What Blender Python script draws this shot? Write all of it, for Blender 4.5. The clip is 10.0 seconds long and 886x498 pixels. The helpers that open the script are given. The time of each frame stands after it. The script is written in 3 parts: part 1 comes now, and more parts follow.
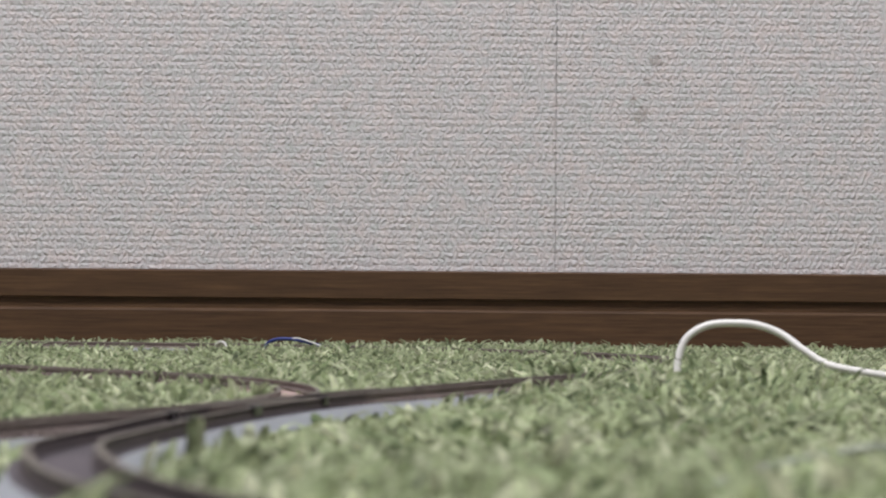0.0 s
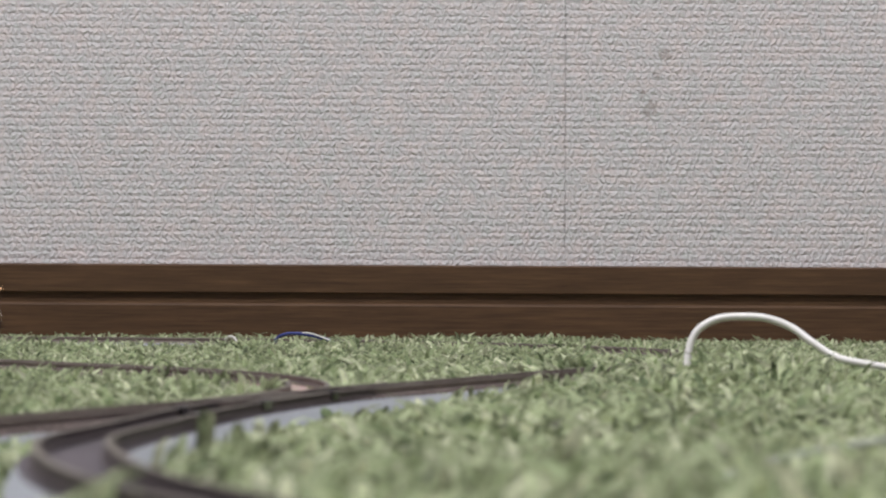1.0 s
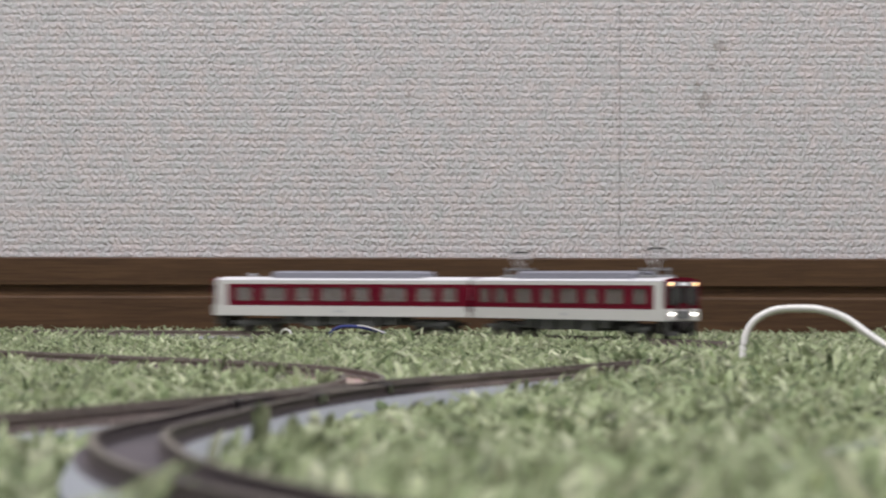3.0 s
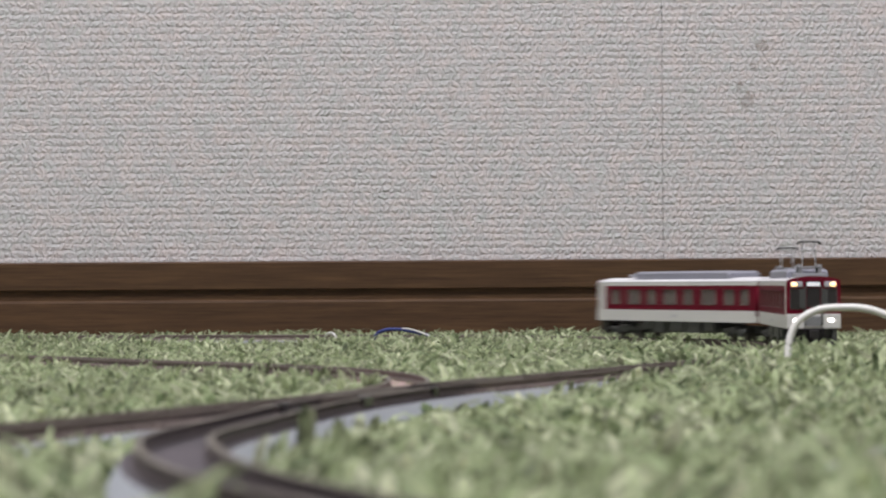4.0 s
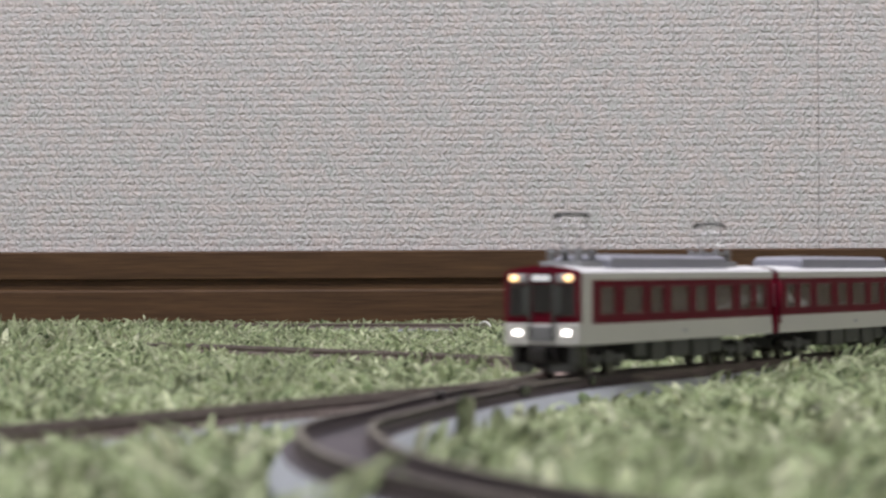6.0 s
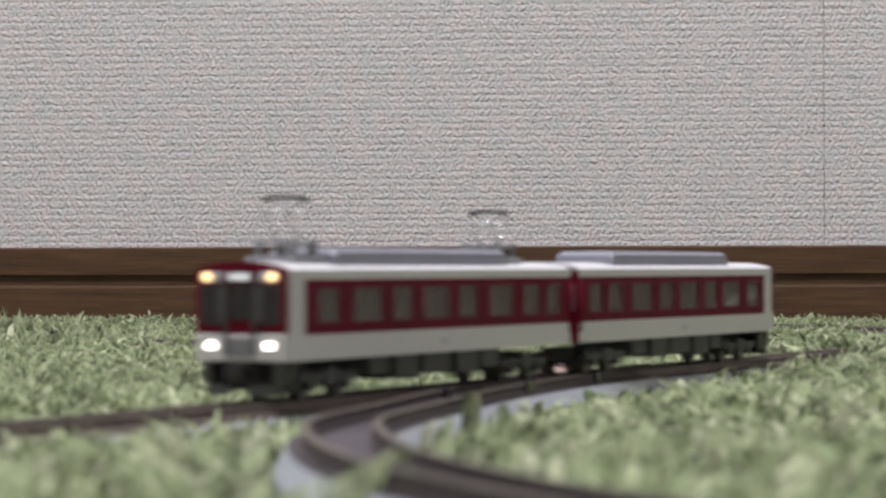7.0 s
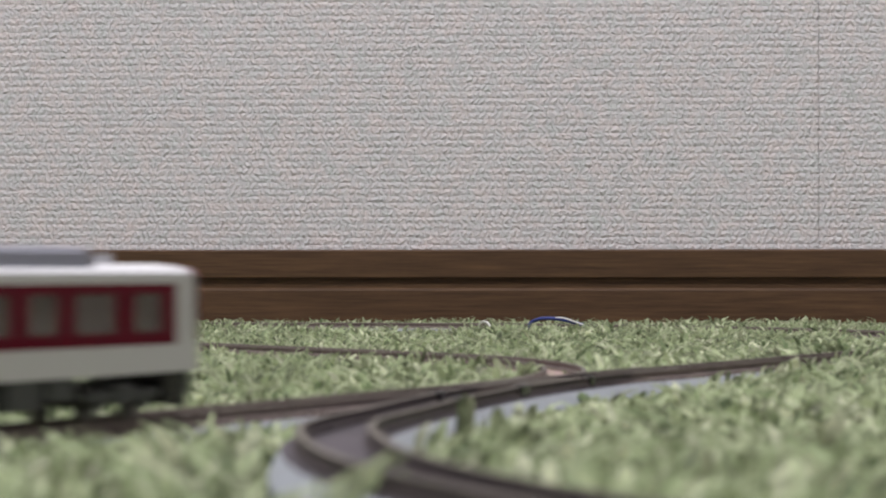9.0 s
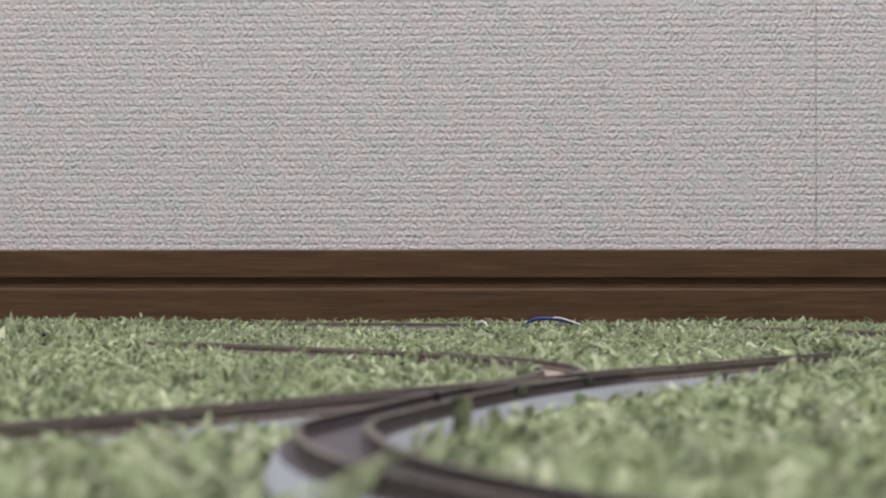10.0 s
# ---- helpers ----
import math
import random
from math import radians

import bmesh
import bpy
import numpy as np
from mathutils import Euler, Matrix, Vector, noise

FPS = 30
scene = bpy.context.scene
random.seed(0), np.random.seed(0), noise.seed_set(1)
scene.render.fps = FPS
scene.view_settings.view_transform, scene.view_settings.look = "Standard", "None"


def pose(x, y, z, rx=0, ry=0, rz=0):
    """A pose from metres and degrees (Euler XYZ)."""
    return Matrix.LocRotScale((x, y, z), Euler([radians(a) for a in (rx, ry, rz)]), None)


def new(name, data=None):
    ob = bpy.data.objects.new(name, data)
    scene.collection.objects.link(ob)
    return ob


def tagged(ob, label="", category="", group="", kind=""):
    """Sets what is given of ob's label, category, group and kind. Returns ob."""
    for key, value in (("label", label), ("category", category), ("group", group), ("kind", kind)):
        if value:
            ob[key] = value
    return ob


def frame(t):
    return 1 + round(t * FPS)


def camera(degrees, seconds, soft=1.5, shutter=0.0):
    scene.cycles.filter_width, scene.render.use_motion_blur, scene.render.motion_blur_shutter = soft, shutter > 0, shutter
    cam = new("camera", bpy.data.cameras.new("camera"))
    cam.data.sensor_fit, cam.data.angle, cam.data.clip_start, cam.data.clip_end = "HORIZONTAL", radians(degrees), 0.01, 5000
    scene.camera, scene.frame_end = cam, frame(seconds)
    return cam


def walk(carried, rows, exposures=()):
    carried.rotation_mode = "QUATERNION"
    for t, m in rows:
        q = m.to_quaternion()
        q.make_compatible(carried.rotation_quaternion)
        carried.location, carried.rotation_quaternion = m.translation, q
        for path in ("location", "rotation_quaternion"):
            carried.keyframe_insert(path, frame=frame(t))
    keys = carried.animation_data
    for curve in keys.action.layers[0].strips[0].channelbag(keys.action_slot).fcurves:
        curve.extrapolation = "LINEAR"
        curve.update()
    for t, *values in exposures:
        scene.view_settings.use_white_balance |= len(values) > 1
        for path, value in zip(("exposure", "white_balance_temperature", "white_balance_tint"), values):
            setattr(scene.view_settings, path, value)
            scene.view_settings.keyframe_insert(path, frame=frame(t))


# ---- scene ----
EYE = 0.0362   # the lens stands a hand's width over the floor
cam = camera(17.83, 10.0, soft=2.1, shutter=0.8)
cam.data.dof.use_dof, cam.data.dof.focus_distance, cam.data.dof.aperture_fstop = True, 1.30, 50
# seconds, x, pitch, roll, yaw
ROWS = [
    (0.0, -0.00008, 0.903, -0.451, -0.772),
    (0.5, -0.00007, 0.849, -0.380, -0.676),
    (1.0, -0.00002, 0.785, -0.285, -0.573),
    (1.5, 0.00011, 0.723, -0.305, -0.450),
    (2.0, 0.00019, 0.661, -0.190, -0.276),
    (2.5, 0.00000, 0.614, -0.221, 0.000),
    (2.7, 0.00000, 0.614, -0.210, 0.189),
    (3.8, 0.00000, 0.709, 0.250, 1.354),
    (4.0, -0.00003, 0.680, 0.364, 1.429),
    (4.5, -0.00010, 0.605, 0.530, 1.952),
    (5.0, -0.00051, 0.557, 0.468, 2.783),
    (5.5, -0.00101, 0.569, 0.446, 3.804),
    (5.7, -0.00113, 0.538, 0.400, 4.228),
    (6.8, -0.00145, 0.389, 0.160, 4.679),
    (7.0, -0.00145, 0.403, 0.143, 4.603),
    (7.5, -0.00149, 0.426, 0.102, 4.527),
    (8.0, -0.00170, 0.452, -0.058, 4.501),
    (8.5, -0.00161, 0.466, -0.060, 4.496),
    (9.0, -0.00142, 0.465, 0.041, 4.493),
    (9.5, -0.00135, 0.467, 0.047, 4.496),
    (10.0, -0.00133, 0.464, 0.014, 4.444),
]
walk(cam, [(t, pose(x, 0, EYE, 90 + pitch, roll, yaw)) for t, x, pitch, roll, yaw in ROWS])

# ---- light ----
world = bpy.data.worlds.new("room_dusk")
scene.world = world
world.use_nodes = True
world.node_tree.nodes["Background"].inputs[0].default_value = (0.8, 0.85, 0.9, 1)
world.node_tree.nodes["Background"].inputs[1].default_value = 0.05
lamp = new("ceiling_lamp_light", bpy.data.lights.new("ceiling_lamp_light", "AREA"))
lamp.data.shape, lamp.data.size, lamp.data.energy = "DISK", 0.55, 74.5
lamp.data.color = (0.975, 0.955, 1.0)
lamp.matrix_world = pose(-0.15, 0.28, 2.33)
scene.view_settings.exposure = 0.0

# ---- sizes ----
RAIL = 0.012        # top of the rails over the floor
WALL = 1.5          # the papered wall
BOARD_TOP = 0.0480  # top of the skirting board
SEAM = 0.0795
GAUGE = 0.009
HALF_BED = 0.0091


# ---- materials ----
def material(name, base, rough=0.5, metal=0.0):
    m = bpy.data.materials.new(name)
    m.use_nodes = True
    b = m.node_tree.nodes["Principled BSDF"]
    b.inputs["Base Color"].default_value = (*base, 1)
    b.inputs["Roughness"].default_value = rough
    b.inputs["Metallic"].default_value = metal
    return m, m.node_tree.nodes, m.node_tree.links, b


def ramp(nodes, stops, mode="LINEAR"):
    r = nodes.new("ShaderNodeValToRGB")
    r.color_ramp.interpolation = mode
    while len(r.color_ramp.elements) < len(stops):
        r.color_ramp.elements.new(0.5)
    for e, (p, c) in zip(r.color_ramp.elements, stops):
        e.position, e.color = p, (*c, 1)
    return r


def coords(nodes, links, scale=(1, 1, 1), kind="Object"):
    tc, mp = nodes.new("ShaderNodeTexCoord"), nodes.new("ShaderNodeMapping")
    mp.inputs["Scale"].default_value = scale
    links.new(tc.outputs[kind], mp.inputs["Vector"])
    return mp.outputs[0]


def noise_node(nodes, links, vec, scale, detail=3.0, rough=0.5):
    n = nodes.new("ShaderNodeTexNoise")
    n.inputs["Scale"].default_value, n.inputs["Detail"].default_value, n.inputs["Roughness"].default_value = scale, detail, rough
    links.new(vec, n.inputs["Vector"])
    return n.outputs["Fac"]


def math_node(nodes, links, op, a, b=None, c=None):
    n = nodes.new("ShaderNodeMath")
    n.operation = op
    for i, v in enumerate((a, b, c)):
        if v is None:
            continue
        if isinstance(v, (int, float)):
            n.inputs[i].default_value = v
        else:
            links.new(v, n.inputs[i])
    return n.outputs[0]


def bump(nodes, links, height, bsdf, strength, distance):
    n = nodes.new("ShaderNodeBump")
    n.inputs["Strength"].default_value, n.inputs["Distance"].default_value = strength, distance
    links.new(height, n.inputs["Height"])
    links.new(n.outputs[0], bsdf.inputs["Normal"])


def varied(name, base, rough=0.5, metal=0.0, amount=0.25, scale=400, bumpiness=0.15, dist=0.0002, random_each=0.0):
    """A painted or moulded surface with fine grain and a broader unevenness."""
    m, nodes, links, b = material(name, base, rough, metal)
    vec = coords(nodes, links)
    a = noise_node(nodes, links, vec, scale, 4)
    c = noise_node(nodes, links, vec, scale / 9, 2)
    mix = math_node(nodes, links, "MULTIPLY_ADD", a, 0.5, math_node(nodes, links, "MULTIPLY", c, 0.5))
    lo, hi = [v * (1 - amount) for v in base], [min(1, v * (1 + amount)) for v in base]
    r = ramp(nodes, [(0.3, lo), (0.7, hi)])
    links.new(mix, r.inputs[0])
    out = r.outputs[0]
    if random_each:
        info, hsv = nodes.new("ShaderNodeObjectInfo"), nodes.new("ShaderNodeHueSaturation")
        links.new(math_node(nodes, links, "MULTIPLY_ADD", info.outputs["Random"], 2 * random_each, 1 - random_each), hsv.inputs["Value"])
        links.new(out, hsv.inputs["Color"])
        out = hsv.outputs[0]
    links.new(out, b.inputs["Base Color"])
    bump(nodes, links, a, b, bumpiness, dist)
    return m


def make_wallpaper():
    """Off-white vinyl paper embossed like a coarse weave: rows of short raised threads."""
    m, nodes, links, b = material("woven_wallpaper", (0.7, 0.68, 0.66), 0.75)
    vec = coords(nodes, links)
    warp = nodes.new("ShaderNodeTexNoise")
    warp.inputs["Scale"].default_value, warp.inputs["Detail"].default_value = 260, 2.5
    links.new(vec, warp.inputs["Vector"])
    sep, off = nodes.new("ShaderNodeSeparateXYZ"), nodes.new("ShaderNodeSeparateColor")
    links.new(vec, sep.inputs[0])
    links.new(warp.outputs["Color"], off.inputs[0])
    z = math_node(nodes, links, "MULTIPLY_ADD", off.outputs[0], 0.0022, sep.outputs[2])
    turns = math_node(nodes, links, "DIVIDE", z, 0.0037)
    row = math_node(nodes, links, "FLOOR", turns)
    thread = math_node(nodes, links, "SINE", math_node(nodes, links, "MULTIPLY", math_node(nodes, links, "FRACT", turns), math.pi))
    rnd = nodes.new("ShaderNodeTexWhiteNoise")
    rnd.noise_dimensions = "1D"
    links.new(row, rnd.inputs["W"])
    x = math_node(nodes, links, "MULTIPLY_ADD", rnd.outputs["Value"], 0.03, sep.outputs[0])
    x = math_node(nodes, links, "MULTIPLY_ADD", off.outputs[1], 0.0055, x)
    bead = math_node(nodes, links, "SINE", math_node(nodes, links, "MULTIPLY", x, 2 * math.pi / 0.0032))
    fine = noise_node(nodes, links, coords(nodes, links, (1, 1, 1.25)), 520, 3, 0.6)
    blot = noise_node(nodes, links, coords(nodes, links, (1, 1, 1.3)), 150, 2)
    worn = math_node(nodes, links, "MULTIPLY_ADD", noise_node(nodes, links, coords(nodes, links, (1.6, 1, 0.7)), 85, 3), 1.4, 0.25)
    worn = math_node(nodes, links, "MAXIMUM", worn, 0.5)
    h = math_node(nodes, links, "MULTIPLY", thread, math_node(nodes, links, "MULTIPLY_ADD", bead, 0.27, 0.335))
    h = math_node(nodes, links, "MULTIPLY", h, worn)
    h = math_node(nodes, links, "ADD", h, math_node(nodes, links, "MULTIPLY", fine, 1.25))
    h = math_node(nodes, links, "ADD", h, math_node(nodes, links, "MULTIPLY", blot, 0.5))
    bump(nodes, links, h, b, 0.88, 0.001)
    tint = noise_node(nodes, links, vec, 120, 6, 0.7)
    r = ramp(nodes, [(0.32, (0.525, 0.545, 0.535)), (0.46, (0.56, 0.55, 0.555)), (0.56, (0.595, 0.56, 0.555)), (0.72, (0.625, 0.555, 0.54))])
    links.new(tint, r.inputs[0])
    # the thread tops are a little paler than the grooves
    groove_tone = ramp(nodes, [(0.70, (0.90, 0.89, 0.885)), (1.0, (1, 1, 1))])
    links.new(h, groove_tone.inputs[0])
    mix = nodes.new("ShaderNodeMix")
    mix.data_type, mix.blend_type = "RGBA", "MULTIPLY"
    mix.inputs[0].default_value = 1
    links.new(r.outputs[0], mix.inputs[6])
    links.new(groove_tone.outputs[0], mix.inputs[7])
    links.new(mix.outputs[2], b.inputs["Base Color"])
    return m


def make_wood():
    m, nodes, links, b = material("brown_wood_grain", (0.1, 0.055, 0.03), 0.62)
    b.inputs["Specular IOR Level"].default_value = 0.3
    vec = coords(nodes, links, (7, 60, 200))
    a = noise_node(nodes, links, vec, 5, 6, 0.68)
    c = noise_node(nodes, links, coords(nodes, links, (3, 20, 40)), 6, 3)
    mix = math_node(nodes, links, "MULTIPLY_ADD", a, 0.72, math_node(nodes, links, "MULTIPLY", c, 0.28))
    r = ramp(nodes, [(0.3, (0.033, 0.0168, 0.0068)), (0.5, (0.070, 0.0362, 0.0162)), (0.7, (0.114, 0.063, 0.0290))])
    links.new(mix, r.inputs[0])
    links.new(r.outputs[0], b.inputs["Base Color"])
    bump(nodes, links, a, b, 0.2, 0.0003)
    return m


def make_grass():
    m, nodes, links, b = material("artificial_grass_blade", (0.2, 0.3, 0.1), 0.7)
    b.inputs["Specular IOR Level"].default_value = 0.2
    geo = nodes.new("ShaderNodeNewGeometry")
    r = ramp(nodes, [(0.0, (0.152, 0.205, 0.102)), (0.10, (0.269, 0.335, 0.177)), (0.35, (0.351, 0.415, 0.232)), (0.75, (0.425, 0.482, 0.290)), (0.97, (0.57, 0.595, 0.41))])
    links.new(geo.outputs["Random Per Island"], r.inputs[0])
    # tufts differ: shaded pockets and highlights are put into the colour; broad patches duller
    tuft = noise_node(nodes, links, coords(nodes, links), 170, 2, 0.6)
    patch = noise_node(nodes, links, coords(nodes, links), 38, 3)
    value = math_node(nodes, links, "MULTIPLY_ADD", tuft, 3.4, math_node(nodes, links, "MULTIPLY_ADD", patch, 0.9, -1.20))
    value = math_node(nodes, links, "MINIMUM", math_node(nodes, links, "MAXIMUM", value, 0.27), 1.32)
    hsv = nodes.new("ShaderNodeHueSaturation")
    links.new(value, hsv.inputs["Value"])
    hsv.inputs["Saturation"].default_value = 0.92
    links.new(r.outputs[0], hsv.inputs["Color"])
    links.new(hsv.outputs[0], b.inputs["Base Color"])
    tr = nodes.new("ShaderNodeBsdfTranslucent")
    links.new(hsv.outputs[0], tr.inputs[0])
    mx = nodes.new("ShaderNodeMixShader")
    mx.inputs[0].default_value = 0.46
    links.new(b.outputs[0], mx.inputs[1])
    links.new(tr.outputs[0], mx.inputs[2])
    links.new(mx.outputs[0], nodes["Material Output"].inputs[0])
    return m


def make_glass(name, tint, rough=0.06, grey_fill=0.0):
    m, nodes, links, b = material(name, tint, rough)
    g = nodes.new("ShaderNodeBsdfTransparent")
    g.inputs[0].default_value = (*tint, 1)
    fres, gl, mx = nodes.new("ShaderNodeFresnel"), nodes.new("ShaderNodeBsdfGlossy"), nodes.new("ShaderNodeMixShader")
    gl.inputs["Roughness"].default_value = rough
    fres.inputs["IOR"].default_value = 1.5
    links.new(fres.outputs[0], mx.inputs[0])
    links.new(g.outputs[0], mx.inputs[1])
    links.new(gl.outputs[0], mx.inputs[2])
    out = mx
    # diffuse grey stands in for light reflected by and seen through the panes
    if grey_fill:
        b.inputs["Base Color"].default_value = (0.29, 0.25, 0.235, 1)
        b.inputs["Roughness"].default_value = 0.15
        out = nodes.new("ShaderNodeMixShader")
        out.inputs[0].default_value = grey_fill
        links.new(mx.outputs[0], out.inputs[1])
        links.new(b.outputs[0], out.inputs[2])
    links.new(out.outputs[0], nodes["Material Output"].inputs[0])
    return m


def make_glow(name, colour, strength):
    m, nodes, links, b = material(name, colour, 0.3)
    b.inputs["Emission Color"].default_value = (*colour, 1)
    b.inputs["Emission Strength"].default_value = strength
    return m


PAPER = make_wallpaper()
WOOD = make_wood()
GRASS = make_grass()
MAT_BASE = varied("grass_mat_backing", (0.10, 0.14, 0.065), 0.9, amount=0.5, scale=300, bumpiness=0.6, dist=0.001)
PLASTER = varied("painted_plaster", (0.72, 0.715, 0.71), 0.85, amount=0.04, scale=60)
FLOORING = varied("floor_boards", (0.36, 0.32, 0.29), 0.5, amount=0.15, scale=40)
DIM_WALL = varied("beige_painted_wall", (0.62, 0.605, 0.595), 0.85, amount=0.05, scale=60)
BED = varied("grey_track_bed", (0.345, 0.368, 0.41), 0.75, amount=0.12, scale=900, bumpiness=0.4)
BALLAST = varied("brown_grey_ballast", (0.24, 0.20, 0.19), 0.85, amount=0.45, scale=1800, bumpiness=0.9, dist=0.0004)
INFILL = varied("dark_turnout_infill", (0.046, 0.038, 0.045), 0.75, amount=0.6, scale=420, bumpiness=0.4)
PINK_BED = varied("reddish_ballast", (0.33, 0.24, 0.215), 0.8, amount=0.3, scale=1600, bumpiness=0.8, dist=0.0003)
TIE = varied("dark_brown_sleeper", (0.125, 0.098, 0.09), 0.7, amount=0.3, scale=900, random_each=0.25)
RAIL_SIDE = varied("weathered_rail_side", (0.050, 0.036, 0.038), 0.65, 0.1, amount=0.3, scale=700)
# main line and siding: rail sides lightened, since they face away from the lamp
PALE_RAIL_SIDE = varied("lightened_rail_side", (0.15, 0.118, 0.108), 0.7, 0.05, amount=0.3, scale=700)
RAIL_TOP = varied("worn_rail_head", (0.105, 0.092, 0.073), 0.5, 0.2, amount=0.5, scale=180)
WHITE = varied("ivory_white_paint", (0.59, 0.59, 0.572), 0.34, amount=0.03, scale=200, bumpiness=0.03)
RED = varied("maroon_paint", (0.122, 0.006, 0.018), 0.5, amount=0.08, scale=300, bumpiness=0.03)
RED.node_tree.nodes["Principled BSDF"].inputs["Specular IOR Level"].default_value = 0.06
ROOF = varied("silver_white_roof", (0.66, 0.66, 0.685), 0.33, amount=0.05, scale=300, bumpiness=0.05)
GREY = varied("light_grey_moulding", (0.42, 0.43, 0.46), 0.5, amount=0.08, scale=500, bumpiness=0.1)
ROOF_UNIT = varied("roof_unit_grey", (0.225, 0.23, 0.275), 0.5, amount=0.08, scale=500, bumpiness=0.1)
MIDGREY = varied("mid_grey_moulding", (0.20, 0.205, 0.215), 0.5, amount=0.12, scale=500, bumpiness=0.1)
DARK = varied("dark_grey_underframe", (0.058, 0.061, 0.058), 0.6, amount=0.25, scale=500, bumpiness=0.2)
BLACK = varied("black_gloss_surround", (0.018, 0.016, 0.017), 0.25, amount=0.2, scale=300, bumpiness=0.02)
INNER = varied("grey_interior_moulding", (0.58, 0.56, 0.52), 0.7, amount=0.1, scale=300)
FRAME = varied("dark_red_grey_frame", (0.11, 0.035, 0.035), 0.4, amount=0.1, scale=500)
METAL = varied("bright_metal", (0.62, 0.62, 0.64), 0.28, 0.85, amount=0.08, scale=700, bumpiness=0.03)
WHEEL = varied("blackened_metal", (0.13, 0.12, 0.115), 0.4, 0.8, amount=0.2, scale=900)
GLASS = make_glass("clear_window_grey_fill", (0.96, 0.96, 0.94), grey_fill=0.42)
LAMP_WARM = make_glow("warm_headlamp", (1.0, 0.60, 0.28), 2.6)
LAMP_WHITE = make_glow("white_headlamp", (1.0, 0.93, 0.88), 6.5)
SIGN = make_glow("lit_sign", (0.85, 0.86, 0.9), 0.35)
CABLE_WHITE = varied("white_cable_sheath", (0.66, 0.655, 0.63), 0.42, amount=0.06, scale=300, bumpiness=0.03)
CABLE_BLUE = varied("blue_cable_sheath", (0.022, 0.035, 0.17), 0.4, amount=0.1, scale=300, bumpiness=0.03)
CABLE_GREY = varied("pale_grey_cable_sheath", (0.34, 0.37, 0.32), 0.5, amount=0.2, scale=300)


# ---- mesh helpers ----
def box(bm, x0, x1, y0, y1, z0, z1, mat=0, bevel=0.0):
    vs = [bm.verts.new((x, y, z)) for x in (x0, x1) for y in (y0, y1) for z in (z0, z1)]
    fs = [bm.faces.new([vs[i] for i in q]) for q in ((0, 1, 3, 2), (4, 6, 7, 5), (0, 4, 5, 1), (2, 3, 7, 6), (0, 2, 6, 4), (1, 5, 7, 3))]
    for f in fs:
        f.material_index = mat
    if bevel:
        es = list({e for f in fs for e in f.edges})
        bmesh.ops.bevel(bm, geom=es, offset=bevel, segments=2, affect="EDGES", profile=0.5)


def boxed(*args, **kw):
    bm = bmesh.new()
    box(bm, *args, **kw)
    return bm


def tube(bm, points, radius, sides=8, mat=0, cap=True):
    """A round bar through the points."""
    pts = [Vector(p) for p in points]
    rings = []
    for i, p in enumerate(pts):
        d = (pts[min(i + 1, len(pts) - 1)] - pts[max(i - 1, 0)]).normalized()
        u = d.orthogonal().normalized() if abs(d.z) > 0.95 else Vector((0, 0, 1)).cross(d).normalized()
        v = d.cross(u)
        rings.append([bm.verts.new(p + radius * (math.cos(a) * u + math.sin(a) * v)) for a in [2 * math.pi * k / sides for k in range(sides)]])
    for a, b in zip(rings, rings[1:]):
        for k in range(sides):
            f = bm.faces.new((a[k], a[(k + 1) % sides], b[(k + 1) % sides], b[k]))
            f.material_index, f.smooth = mat, True
    if cap:
        for r in (rings[0][::-1], rings[-1]):
            bm.faces.new(r).material_index = mat


def smooth_line(points, n=8):
    """A Catmull-Rom line through the points."""
    p = [Vector(q) for q in points]
    p = [2 * p[0] - p[1]] + p + [2 * p[-1] - p[-2]]
    out = []
    for i in range(1, len(p) - 2):
        for k in range(n):
            t = k / n
            out.append(0.5 * (2 * p[i] + (p[i + 1] - p[i - 1]) * t + (2 * p[i - 1] - 5 * p[i] + 4 * p[i + 1] - p[i + 2]) * t * t + (3 * p[i] - p[i - 1] - 3 * p[i + 1] + p[i + 2]) * t ** 3))
    return out + [p[-2]]


def part(name, bm, mats, parent=None, label="", at=None):
    me = bpy.data.meshes.new(name)
    bmesh.ops.recalc_face_normals(bm, faces=bm.faces)
    bm.to_mesh(me)
    bm.free()
    for m in (mats if isinstance(mats, (list, tuple)) else [mats]):
        me.materials.append(m)
    ob = new(name, me)
    if parent:
        ob.parent = parent
    if at is not None:
        ob.matrix_basis = at
    return tagged(ob, label)


def thing(name, label, category, group=""):
    return tagged(new(name), label, category, group)


